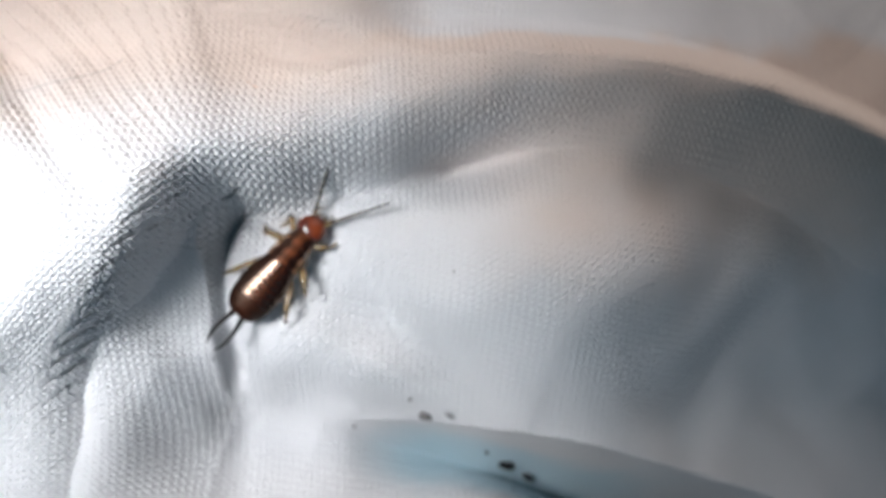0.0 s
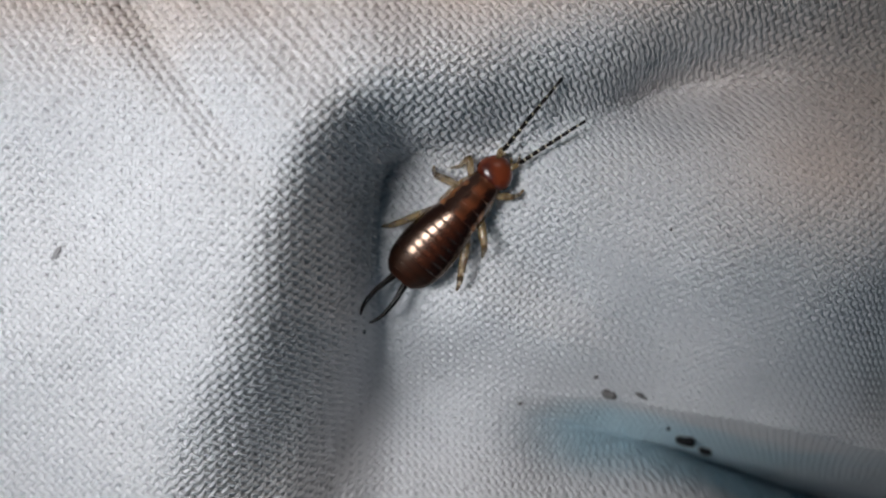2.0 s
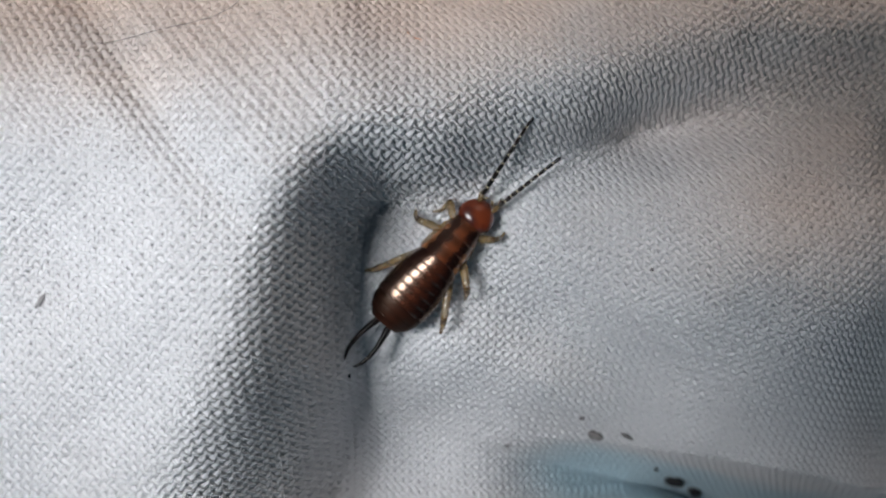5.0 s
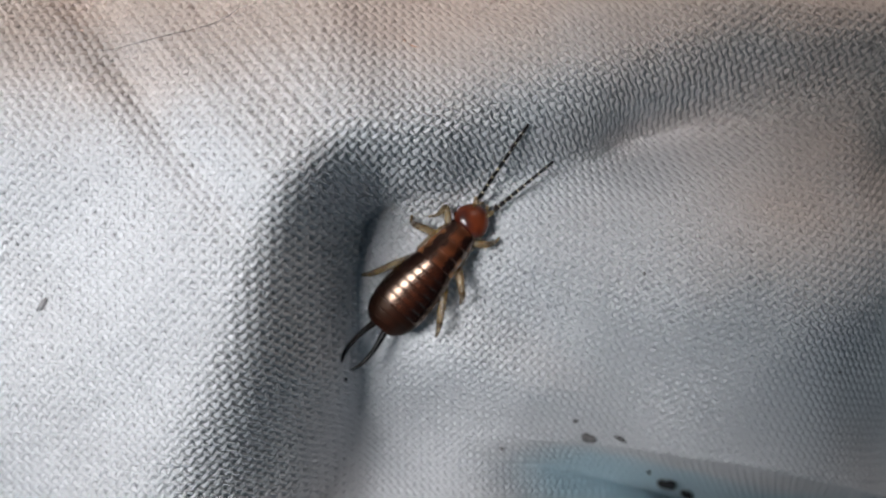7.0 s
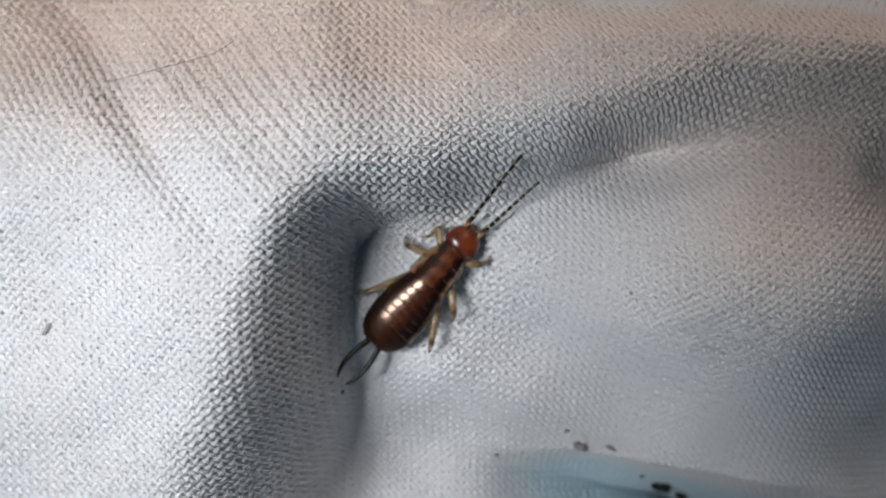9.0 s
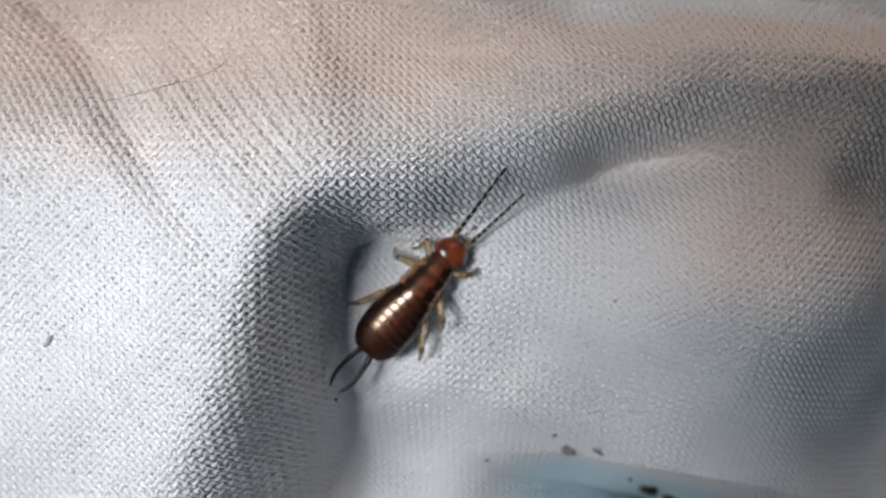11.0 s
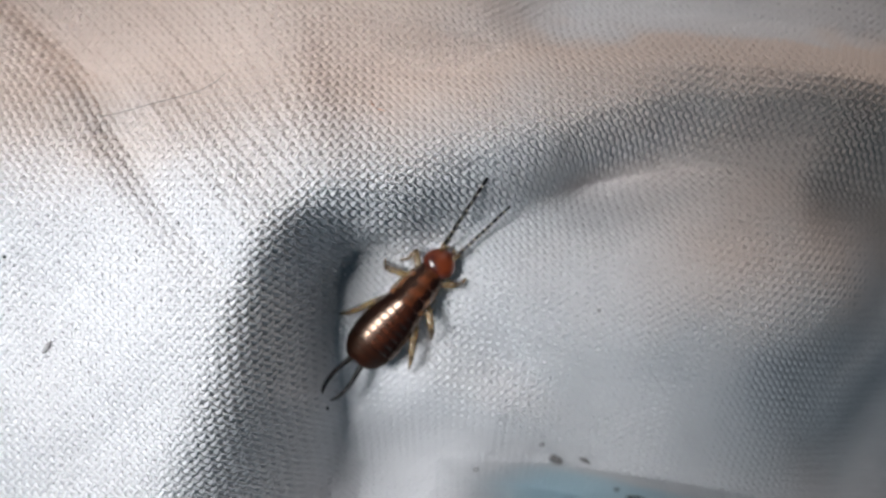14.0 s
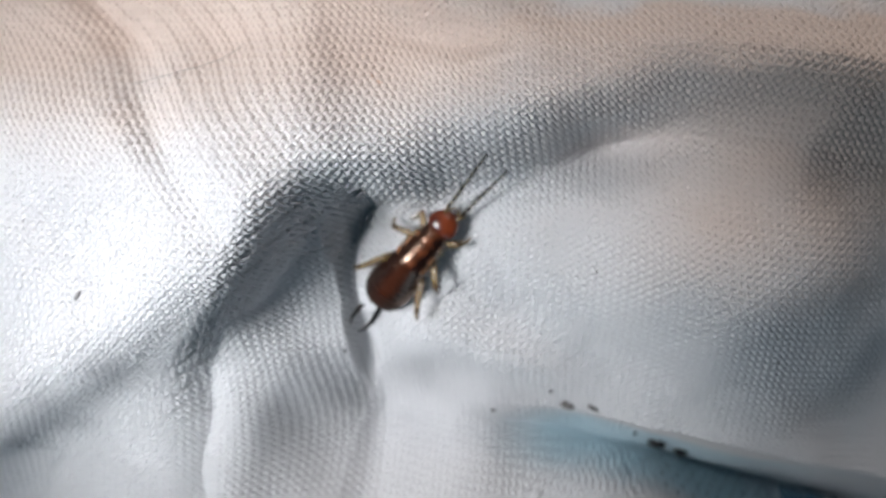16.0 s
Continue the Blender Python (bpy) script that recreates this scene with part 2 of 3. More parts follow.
def lower_layer(x, y, z, ledge):
    """The height of the cloth below the flap: from the ledge it slopes evenly to where the sunk flap lies."""
    u = np.clip(beyond_hinge(x, y) / FALL_LONG, 0, 1)
    down = np.interp(u, PART_WAY - SHORT / FALL_LONG, DEEP)
    foot = -0.5 + 4 * bell((y + 2) / 5) - 8 * bell((y + 19) / 7)
    ruled = foot + (13 - down - foot) * np.clip(-ledge / 9, 0, 1.3) ** 1.2
    far = smooth((-ledge - 6.5) / 4.5)
    wrinkles = 0.25 * np.sin(0.8 * x + 0.25 * y) * np.sin(0.3 * y + 0.4 * x)
    return np.minimum(ruled + (z - down - ruled) * far + wrinkles - 0.6 - 1.6 * far, z - 1.2)


UPPER = (grid_z, grid_nx, grid_ny, grid_over)
grid_low = lower_layer(grid_x, grid_y, grid_z, grid_ledge)
low_ny, low_nx = np.gradient(-grid_low, GRID_STEP)
LOWER = (grid_low, low_nx, low_ny, 0 * grid_over)


def patch_of(x, y, ledge):
    """Which patch of the flap a place belongs to; -1 for the cloth that lies still."""
    s = beyond_hinge(x, y)
    c = (x - HINGE.x) * FALL_WAY.y - (y - HINGE.y) * FALL_WAY.x
    far = np.clip(np.where(s < 24, s / PATCH, 20 + (s - 24) / 30), 0, 22)
    wide = np.clip(np.where(c < 25, (c + 14) / PATCH, 32.5 + (c - 25) / 30), 0, 37)
    return np.where((s > 0) & (ledge < -0.2) & (x < 0.2), far.astype(int) * 38 + wide.astype(int), -1)


def drape(u, v):
    """Where the straight weave comes to lie: x, y."""
    x, y = u * math.cos(ASKEW) - v * math.sin(ASKEW), u * math.sin(ASKEW) + v * math.cos(ASKEW)
    pull = 0.26 * 3 * np.logaddexp(0, (x - 2) / 3) - 0.10 * 3 * np.logaddexp(0, (x - 24) / 3)
    return x + 0.35 * np.sin(y / 5 + x / 11), y - pull + 0.35 * np.sin(x / 6 + y / 9)


def on_cloth(u, v, lift, surface):
    """Points of the weave, lifted along the cloth's normal (metres), and the patch of each."""
    x, y = drape(u, v)
    z, nx, ny, over = [between(grid, x, y) for grid in surface]
    far = np.sqrt(nx * nx + ny * ny + 1)
    xyz = np.stack([x + 0.35 * over + lift * nx / far, y + 0.94 * over + lift * ny / far, z + lift / far], -1) * MM
    return xyz, patch_of(x, y, between(grid_ledge, x, y))


def yarn(n, along_v, rng, surface):
    """One yarn, waving over and under the ones that it crosses; None where it misses the stretch."""
    s = np.arange(-200, 201)
    x, y = drape(n * PITCH + 0.0 * s, s * PITCH) if along_v else drape(s * PITCH, n * PITCH + 0.0 * s)
    inside = s[(x > EDGES[0]) & (x < EDGES[1]) & (y > EDGES[2]) & (y < EDGES[3])]
    if len(inside) < 4:
        return None
    first, last = int(inside[0]), int(inside[-1])
    knots = np.arange(first - 1, last + 2)
    s = first + np.arange((last - first) * 4 + 1) / 4.0
    across = np.linspace(-1, 1, 5)
    fat = 1 + 0.09 * np.interp(s, knots, rng.normal(0, 1, len(knots))) + 0.05 * rng.normal()
    half = 0.345 * PITCH * fat
    sway = 0.045 * PITCH * np.interp(s, knots, rng.normal(0, 1, len(knots))) + 0.035 * PITCH * rng.normal()
    sign, twist = (1, 0.25) if along_v else (-1, -0.25)
    arch = 0.21 * PITCH * (np.sqrt(np.maximum(0, 1.02 - across ** 2)) - 0.55)
    side = n * PITCH + sway[:, None] + half[:, None] * across
    run = (s * PITCH)[:, None] + 0 * side
    lift = sign * 0.15 * PITCH * np.cos(np.pi * (s[:, None] + n + twist * across)) + arch * fat[:, None]
    return on_cloth(*((side, run) if along_v else (run, side)), lift, surface)


def split(xyz, patch, flap):
    """Shares a sheet's quads out: those of the flap go to their patches; the rest is returned as points and quads."""
    rows, cols = patch.shape
    n = np.arange(rows * cols).reshape(rows, cols)
    quads = np.stack([n[:-1, :-1], n[:-1, 1:], n[1:, 1:], n[1:, :-1]], -1).reshape(-1, 4)
    own = patch[:-1, cols // 2 if cols < 8 else slice(0, -1)]
    own = (np.repeat(own, cols - 1) if cols < 8 else own.ravel())
    flat = xyz.reshape(-1, 3)
    whole = np.linalg.norm(flat[quads[:, 0]] - flat[quads[:, 2]], axis=1) < 0.006
    for k in np.unique(own[own >= 0]):
        flap.setdefault(int(k), []).append(pick(flat, quads[(own == k) & whole]))
    return pick(flat, quads[(own < 0) & whole])


def pick(flat, quads):
    """The points that quads use, and the quads by their new numbers."""
    used, back = np.unique(quads, return_inverse=True)
    return flat[used], back.reshape(-1, 4)


def quad_mesh(name, pieces, mat):
    """One smooth mesh of several pieces of points and quads."""
    first, points, faces = 0, [], []
    for flat, quads in pieces:
        points.append(flat)
        faces.append(quads + first)
        first += len(flat)
    points, faces = np.concatenate(points), np.concatenate(faces)
    me = bpy.data.meshes.new(name)
    me.vertices.add(len(points))
    me.vertices.foreach_set("co", points.astype(np.float32).ravel())
    me.loops.add(faces.size)
    me.loops.foreach_set("vertex_index", faces.astype(np.int32).ravel())
    me.polygons.add(len(faces))
    me.polygons.foreach_set("loop_start", np.arange(0, faces.size, 4, dtype=np.int32))
    me.polygons.foreach_set("loop_total", np.full(len(faces), 4, np.int32))
    me.polygons.foreach_set("use_smooth", np.ones(len(faces), bool))
    me.update(calc_edges=True)
    me.materials.append(mat)
    return me


def weave(flap):
    """The yarns nearest the insect are parts of their own; the rest of each set is joined."""
    rng = np.random.default_rng(3)
    for name, up in (("warp_yarn", True), ("weft_yarn", False)):
        rest = []
        middle = 12 if up else 2
        for n in range(-200, 201):
            made = yarn(n, up, rng, UPPER)
            if made is None:
                continue
            still = split(*made, flap)
            if len(still[1]) < 4:
                continue
            if abs(n - middle) < 74:
                thread = new(name, quad_mesh(name, [still], COTTON))
                thread.parent = cloth
            else:
                rest.append(still)
        outer = new("outer_" + name, quad_mesh("outer_" + name, rest, COTTON))
        outer.parent = cloth
        tagged(outer, kind="stuff")


def weave_cloth():
    """The still cloth, and the patches of the flap as pieces that move, each with its middle."""
    flap = {}
    weave(flap)
    gx, gy = np.meshgrid(np.linspace(-110, 120, 700), np.linspace(-110, 110, 670))
    sx, sy, sz = lay(gx, gy)
    inner = smooth((gx - EDGES[0] + 4) / 4) * smooth((EDGES[1] + 4 - gx) / 4) * smooth((gy - EDGES[2] + 4) / 4) * smooth((EDGES[3] + 4 - gy) / 4)
    sheet = np.stack([sx, sy, sz - 0.8 * inner], -1) * MM
    ledge = along(LEDGE, gx, gy)[0]
    patch = patch_of(gx, gy, ledge)
    still = split(sheet, patch, flap)
    backing = new("backing", quad_mesh("backing", [still], COTTON))
    backing.parent = cloth
    # the lower layer of cloth, on which the flap comes to lie
    u_flat = np.stack([gx, gy, lower_layer(gx, gy, sz, ledge) - 0.3], -1) * MM
    lower = {}
    split(u_flat, np.where((patch >= 0) & (gx > -60) & (gy > -60), 0, -1), lower)
    under = new("lower_layer", quad_mesh("lower_layer", lower[0], COTTON))
    under.parent = cloth
    rng = np.random.default_rng(8)
    for name, up in (("lower_warp_yarn", True), ("lower_weft_yarn", False)):
        for n in range(-110, 61):
            made, own = yarn(n, up, rng, LOWER), {}
            if made is None:
                continue
            split(made[0], np.where(made[1] >= 0, 0, -1), own)
            if own and len(own[0][0][1]) > 3:
                thread = new(name, quad_mesh(name, own[0], COTTON))
                thread.parent = cloth
    patches = []
    for k in sorted(flap):
        mesh = quad_mesh("flap_patch", flap[k], COTTON)
        ob = new("flap_patch", mesh)
        ob.parent = cloth
        co = np.empty(len(mesh.vertices) * 3, np.float32)
        mesh.vertices.foreach_get("co", co)
        middle = co.reshape(-1, 3).mean(0) / MM
        patches.append((ob, float(middle[0]), float(middle[1])))
    return patches


flap_patches = weave_cloth()


# ---- the earwig nymph, in millimetres: x runs from the tail to the head ----
def horn(name, dark, pale, rough, scale=900.0, spread=(0.38, 0.62)):
    """Glossy insect shell, mottled between two tones."""
    m, t, b = material(name, rough)
    co = node(t, "ShaderNodeTexCoord").outputs["Object"]
    n = node(t, "ShaderNodeTexNoise", Scale=scale, Detail=3.0)
    t.links.new(co, n.inputs["Vector"])
    t.links.new(ramp(t, n.outputs["Fac"], [(spread[0], dark), (spread[1], pale)]), b.inputs["Base Color"])
    fine = node(t, "ShaderNodeTexNoise", Scale=7000.0, Detail=2.0)
    t.links.new(co, fine.inputs["Vector"])
    bump = node(t, "ShaderNodeBump", Strength=0.25, Distance=0.00003)
    t.links.new(fine.outputs["Fac"], bump.inputs["Height"])
    t.links.new(bump.outputs[0], b.inputs["Normal"])
    b.inputs["Coat Weight"].default_value = 0.5
    b.inputs["Coat Roughness"].default_value = 0.2
    return m


def striped_shell(name, middle, side, edge, rough, half=1.8, stops=(0.05, 0.5, 0.7, 0.95), rings=(0.6, 0.72, 1.1)):
    """A body ring: paler along the back, dark patches to the sides, pale margins."""
    m, t, b = material(name, rough)
    co = node(t, "ShaderNodeTexCoord").outputs["Object"]
    split = t.nodes.new("ShaderNodeSeparateXYZ")
    t.links.new(co, split.inputs[0])
    n = node(t, "ShaderNodeTexNoise", Scale=1500.0, Detail=3.0)
    t.links.new(co, n.inputs["Vector"])
    wide = t.nodes.new("ShaderNodeMath")
    wide.operation = "ABSOLUTE"
    t.links.new(split.outputs["Y"], wide.inputs[0])
    shake = t.nodes.new("ShaderNodeMath")
    shake.operation = "MULTIPLY_ADD"
    shake.inputs[1].default_value, shake.inputs[2].default_value = 0.0009, -0.00045
    t.links.new(n.outputs["Fac"], shake.inputs[0])
    both = t.nodes.new("ShaderNodeMath")
    both.operation = "ADD"
    t.links.new(wide.outputs[0], both.inputs[0])
    t.links.new(shake.outputs[0], both.inputs[1])
    far = node(t, "ShaderNodeMapRange", **{"From Min": 0.0, "From Max": half * MM})
    t.links.new(both.outputs[0], far.inputs["Value"])
    tone = ramp(t, far.outputs[0], [(stops[0], middle), (stops[1], side), (stops[2], side), (stops[3], edge)])
    wave = node(t, "ShaderNodeMath")
    wave.operation = "MULTIPLY"
    wave.inputs[1].default_value = 2 * math.pi / (rings[0] * MM)
    t.links.new(split.outputs["X"], wave.inputs[0])
    band = t.nodes.new("ShaderNodeMath")
    band.operation = "SINE"
    t.links.new(wave.outputs[0], band.inputs[0])
    depth = node(t, "ShaderNodeMapRange", **{"From Min": -1.0, "From Max": 1.0, "To Min": rings[1], "To Max": rings[2]})
    t.links.new(band.outputs[0], depth.inputs["Value"])
    shade = t.nodes.new("ShaderNodeVectorMath")
    shade.operation = "SCALE"
    t.links.new(tone, shade.inputs[0])
    t.links.new(depth.outputs[0], shade.inputs["Scale"])
    t.links.new(shade.outputs[0], b.inputs["Base Color"])
    b.inputs["Specular IOR Level"].default_value = 1.0
    b.inputs["Specular Tint"].default_value = (1.0, 0.68, 0.50, 1)
    b.inputs["Coat Weight"].default_value = 0.42
    b.inputs["Coat Tint"].default_value = (1.0, 0.8, 0.66, 1)
    b.inputs["Coat Roughness"].default_value = 0.22
    return m


HEAD_RED = horn("head_shell", (0.070, 0.010, 0.004), (0.19, 0.036, 0.011), 0.28, 700.0, (0.40, 0.58))
THORAX = striped_shell("thorax_shell", (0.125, 0.036, 0.014), (0.014, 0.004, 0.003), (0.30, 0.125, 0.05), 0.25, 1.5, (0.16, 0.40, 0.60, 0.84), (1.02, 0.55, 1.2))
ABDOMEN = striped_shell("abdomen_shell", (0.060, 0.015, 0.006), (0.012, 0.003, 0.002), (0.006, 0.003, 0.002), 0.25, 1.75)
TAIL = striped_shell("tail_shell", (0.030, 0.008, 0.004), (0.014, 0.004, 0.002), (0.006, 0.003, 0.002), 0.36)
TAIL.node_tree.nodes["Principled BSDF"].inputs["Specular IOR Level"].default_value = 0.35
TAIL.node_tree.nodes["Principled BSDF"].inputs["Coat Weight"].default_value = 0.1
BLACK = horn("dark_horn", (0.004, 0.003, 0.003), (0.014, 0.007, 0.005), 0.30)
BLACK.node_tree.nodes["Principled BSDF"].inputs["Coat Weight"].default_value = 0.0
BLACK.node_tree.nodes["Principled BSDF"].inputs["Specular IOR Level"].default_value = 0.2
RING = horn("pale_joint", (0.50, 0.42, 0.28), (0.62, 0.54, 0.38), 0.4)
PALE = horn("pale_leg", (0.20, 0.118, 0.042), (0.39, 0.265, 0.115), 0.2)
KNEE = horn("dark_knee", (0.05, 0.03, 0.018), (0.13, 0.08, 0.04), 0.3)
PALE.node_tree.nodes["Principled BSDF"].inputs["Alpha"].default_value = 0.56
PALE.node_tree.nodes["Principled BSDF"].inputs["Subsurface Weight"].default_value = 0.3
PALE.node_tree.nodes["Principled BSDF"].inputs["Subsurface Radius"].default_value = (0.0006, 0.0004, 0.0002)
PALE.node_tree.nodes["Principled BSDF"].inputs["Subsurface Scale"].default_value = 1.0
EYE = horn("eye", (0.008, 0.004, 0.004), (0.02, 0.008, 0.006), 0.15)


def part(name, bm, mat, parent, label=""):
    """Links a bmesh (in millimetres) as one smooth mesh under a thing or a part."""
    bmesh.ops.scale(bm, vec=(MM, MM, MM), verts=bm.verts)
    bmesh.ops.recalc_face_normals(bm, faces=bm.faces)
    me = bpy.data.meshes.new(name)
    bm.to_mesh(me)
    bm.free()
    for f in me.polygons:
        f.use_smooth = True
    me.materials.append(mat)
    ob = new(name, me)
    ob.parent = parent
    return tagged(ob, label)


def loft(rings, around=20):
    """A closed skin through rings of points; each ring: centre, side half-axis, up half-axis (vectors)."""
    bm = bmesh.new()
    rows = []
    for c, a, b in rings:
        c, a, b = Vector(c), Vector(a), Vector(b)
        rows.append([bm.verts.new(c + a * math.cos(2 * math.pi * k / around) + b * math.sin(2 * math.pi * k / around)) for k in range(around)])
    for p, q in zip(rows[:-1], rows[1:]):
        for k in range(around):
            bm.faces.new((p[k], p[(k + 1) % around], q[(k + 1) % around], q[k]))
    bm.faces.new(rows[0][::-1])
    bm.faces.new(rows[-1])
    return bm


def body_ring(x0, x1, w0, w1, h0, h1, z, lip=0.06, rise=0.0):
    """One shield of the body: bulging between its ends, with a rounded hind lip over the next one."""
    rings = []
    for s, k in ((-0.02, 0.93 if lip else 0.62), (0.0, 0.985 if lip else 0.78), (0.06, 1.0 if lip else 0.9), (0.16, 1.0 + lip), (0.45, 1.0 + lip * 0.6), (0.8, 1.0), (1.0, 0.998), (1.12, 0.98)):
        x, w, h = x0 + (x1 - x0) * s, w0 + (w1 - w0) * s, h0 + (h1 - h0) * s
        rings.append(((x, 0, z + rise * s), (0, w * k, 0), (0, 0, h * k)))
    return loft(rings, 32)


def tube(points, radii, around=10):
    """A round limb through points, with its thickness at each."""
    pts = [Vector(p) for p in points]
    rings = []
    for n, p in enumerate(pts):
        way = (pts[min(n + 1, len(pts) - 1)] - pts[max(n - 1, 0)]).normalized()
        a = way.cross((0, 0, 1)).normalized()
        b = a.cross(way).normalized()
        rings.append((p, a * radii[n], b * radii[n]))
    return loft(rings, around)


def capsule(a, b, ra, rb, around=10, bulge=1.0):
    """A limb from a to b with rounded ends."""
    a, b = Vector(a), Vector(b)
    pts, rad = [], []
    for s, k in ((0, 0.35), (0.03, 0.75), (0.09, 1), (0.3, 1 + 0.6 * (bulge - 1)), (0.5, bulge), (0.7, 1 + 0.6 * (bulge - 1)), (0.91, 1), (0.97, 0.75), (1, 0.35)):
        pts.append(a.lerp(b, s))
        rad.append((ra + (rb - ra) * s) * k)
    return tube(pts, rad, around)


earwig = new("earwig_nymph")
tagged(earwig, "small glossy brown earwig nymph with pale legs and dark pincers", "insect")


def empty_part(name, parent, x, y, z, label=""):
    ob = new(name)
    ob.parent = parent
    ob.location = (x * MM, y * MM, z * MM)
    return tagged(ob, label)


def make_abdomen():
    """Nine overlapping shields and a pair of pincers, hinged where they meet the chest."""
    hinge = (5.3, 0, 1.25)
    root = empty_part("abdomen", earwig, *hinge, "dark brown coppery ringed abdomen")
    x = np.array([0.0, 0.45, 1.0, 1.6, 2.2, 2.8, 3.4, 4.0, 4.6, 5.3])
    w = np.interp(x, [0, 0.45, 1.0, 1.8, 2.6, 3.6, 4.6, 5.3], [0.90, 1.36, 1.64, 1.80, 1.84, 1.76, 1.58, 1.40])
    h = np.interp(x, [0, 0.5, 1.5, 3, 4.5, 5.3], [0.46, 0.74, 0.92, 1.03, 1.12, 1.14])
    for n in range(9):
        sag = [-0.42 * (1 - v / 5.3) ** 1.1 for v in x[n:n + 2]]
        bm = body_ring(x[n] - hinge[0], x[n + 1] - hinge[0], w[n], w[n + 1], h[n], h[n + 1], sag[0], 0.009 if n else 0.0, sag[1] - sag[0])
        part("abdomen_segment", bm, TAIL if n < 3 else ABDOMEN, root)
    for side in (1, -1):
        shape = [(0.25, 0.42), (-0.1, 0.46), (-0.7, 0.58), (-1.4, 0.68), (-2.2, 0.70), (-2.75, 0.60), (-3.1, 0.44), (-3.25, 0.34)]
        bm = tube([(px - hinge[0], side * py, -0.46 - 0.05 * px) for px, py in shape], [0.21, 0.23, 0.20, 0.17, 0.15, 0.12, 0.08, 0.03], 12)
        part("pincer", bm, BLACK, root, "dark curved pincer")
    return root


def make_chest():
    part("metathorax", body_ring(5.1, 6.15, 1.40, 1.29, 1.10, 1.02, 1.25, 0.02), THORAX, earwig, "brown chest shield with dark patches")
    part("mesothorax", body_ring(6.0, 7.05, 1.30, 1.17, 1.00, 0.88, 1.22, 0.02), THORAX, earwig, "brown chest shield with dark patches")
    part("pronotum", body_ring(6.95, 8.1, 1.15, 1.0, 0.86, 0.70, 1.18, 0.03), THORAX, earwig, "pale-edged brown neck shield")
    part("underside", loft([((x, 0, 0.85), (0, w, 0), (0, 0, 0.55)) for x, w in ((4.4, 0.6), (4.8, 1.25), (5.4, 1.52), (6.2, 1.50), (7.2, 1.34), (8.1, 1.0), (8.5, 0.4))], 20), PALE, earwig, "pale yellowish underside")


def make_head():
    rings = []
    for x, w, h, z in ((8.0, 0.42, 0.36, 1.1), (8.1, 0.66, 0.5, 1.12), (8.3, 0.90, 0.60, 1.14), (8.6, 1.05, 0.66, 1.14), (8.95, 1.06, 0.64, 1.10), (9.3, 0.96, 0.58, 1.05),
                       (9.6, 0.76, 0.48, 0.98), (9.85, 0.52, 0.36, 0.90), (10.0, 0.30, 0.22, 0.85)):
        rings.append(((x, 0, z), (0, w * 1.1, 0), (0, 0, h)))
    head = part("head", loft(rings, 28), HEAD_RED, earwig, "reddish brown shiny head")
    for side in (1, -1):
        part("eye", loft([((8.62 + dx, side * 1.07, 1.12), (0, 0.13 * k, 0), (0, 0, 0.17 * k)) for dx, k in ((-0.24, 0.1), (-0.2, 0.55), (-0.1, 0.9), (0, 1), (0.1, 0.9), (0.2, 0.55), (0.24, 0.1))], 14), EYE, head)
        part("mandible", tube([(9.7, side * 0.34, 0.75), (10.0, side * 0.36, 0.68), (10.2, side * 0.22, 0.62), (10.28, side * 0.06, 0.6)], [0.17, 0.16, 0.1, 0.03]), PALE, head)
        part("palp", tube([(9.6, side * 0.5, 0.7), (10.1, side * 0.72, 0.62), (10.5, side * 0.62, 0.35), (10.75, side * 0.5, 0.2)], [0.09, 0.1, 0.09, 0.05]), PALE, head)


def make_antenna(side, away, rise, count, long):
    """A thread of dark joints with pale rings, hinged on the head."""
    hinge = (9.62, side * 0.52, 1.15)
    root = empty_part("antenna", earwig, *hinge, "thread-like antenna of dark joints with pale rings")
    way = Vector((math.cos(radians(away)), math.sin(radians(away)), math.tan(radians(rise)))).normalized()
    bend = Vector((0, 0, 1))
    at = Vector((0, 0, 0))
    spans = [0.62] + [long * (0.85 + 0.04 * k) for k in range(count)]
    for k, span in enumerate(spans):
        go = (way + bend * 0.02 * (k - 3)).normalized()
        thick = 0.17 if k == 0 else 0.165 - 0.007 * k
        end = at + go * span
        part("antenna_joint", capsule(at, end, thick * 0.85, thick, 10, 1.08), PALE if k < 1 else BLACK, root)
        if 0 < k < len(spans) - 1:
            part("pale_ring", capsule(end - go * 0.03, end + go * 0.09, thick * 0.7, thick * 0.7, 8), RING, root)
        at = end + go * 0.06
    return root


def make_leg(joints, fat):
    """A leg: hip, thigh, shin and foot through the given joints."""
    hip, knee, ankle, toe = [Vector(j) for j in joints]
    leg = part("leg", capsule(hip, hip.lerp(knee, 0.2), fat * 1.15, fat * 1.1), PALE, earwig, "pale translucent yellowish leg")
    part("thigh", capsule(hip.lerp(knee, 0.1), knee, fat * 1.05, fat * 0.95, 12, 1.2), PALE, leg)
    part("shin", capsule(knee, ankle, fat * 0.8, fat * 0.62, 12, 1.1), PALE, leg)
    part("knee", capsule(knee.lerp(hip, 0.07), knee.lerp(ankle, 0.14), fat * 1.0, fat * 0.86), KNEE, leg, "dark brown knee")
    part("foot", capsule(ankle, ankle.lerp(toe, 0.5), fat * 0.5, fat * 0.45), PALE, leg)
    part("claw", capsule(ankle.lerp(toe, 0.5), toe, fat * 0.42, fat * 0.3), PALE, leg)


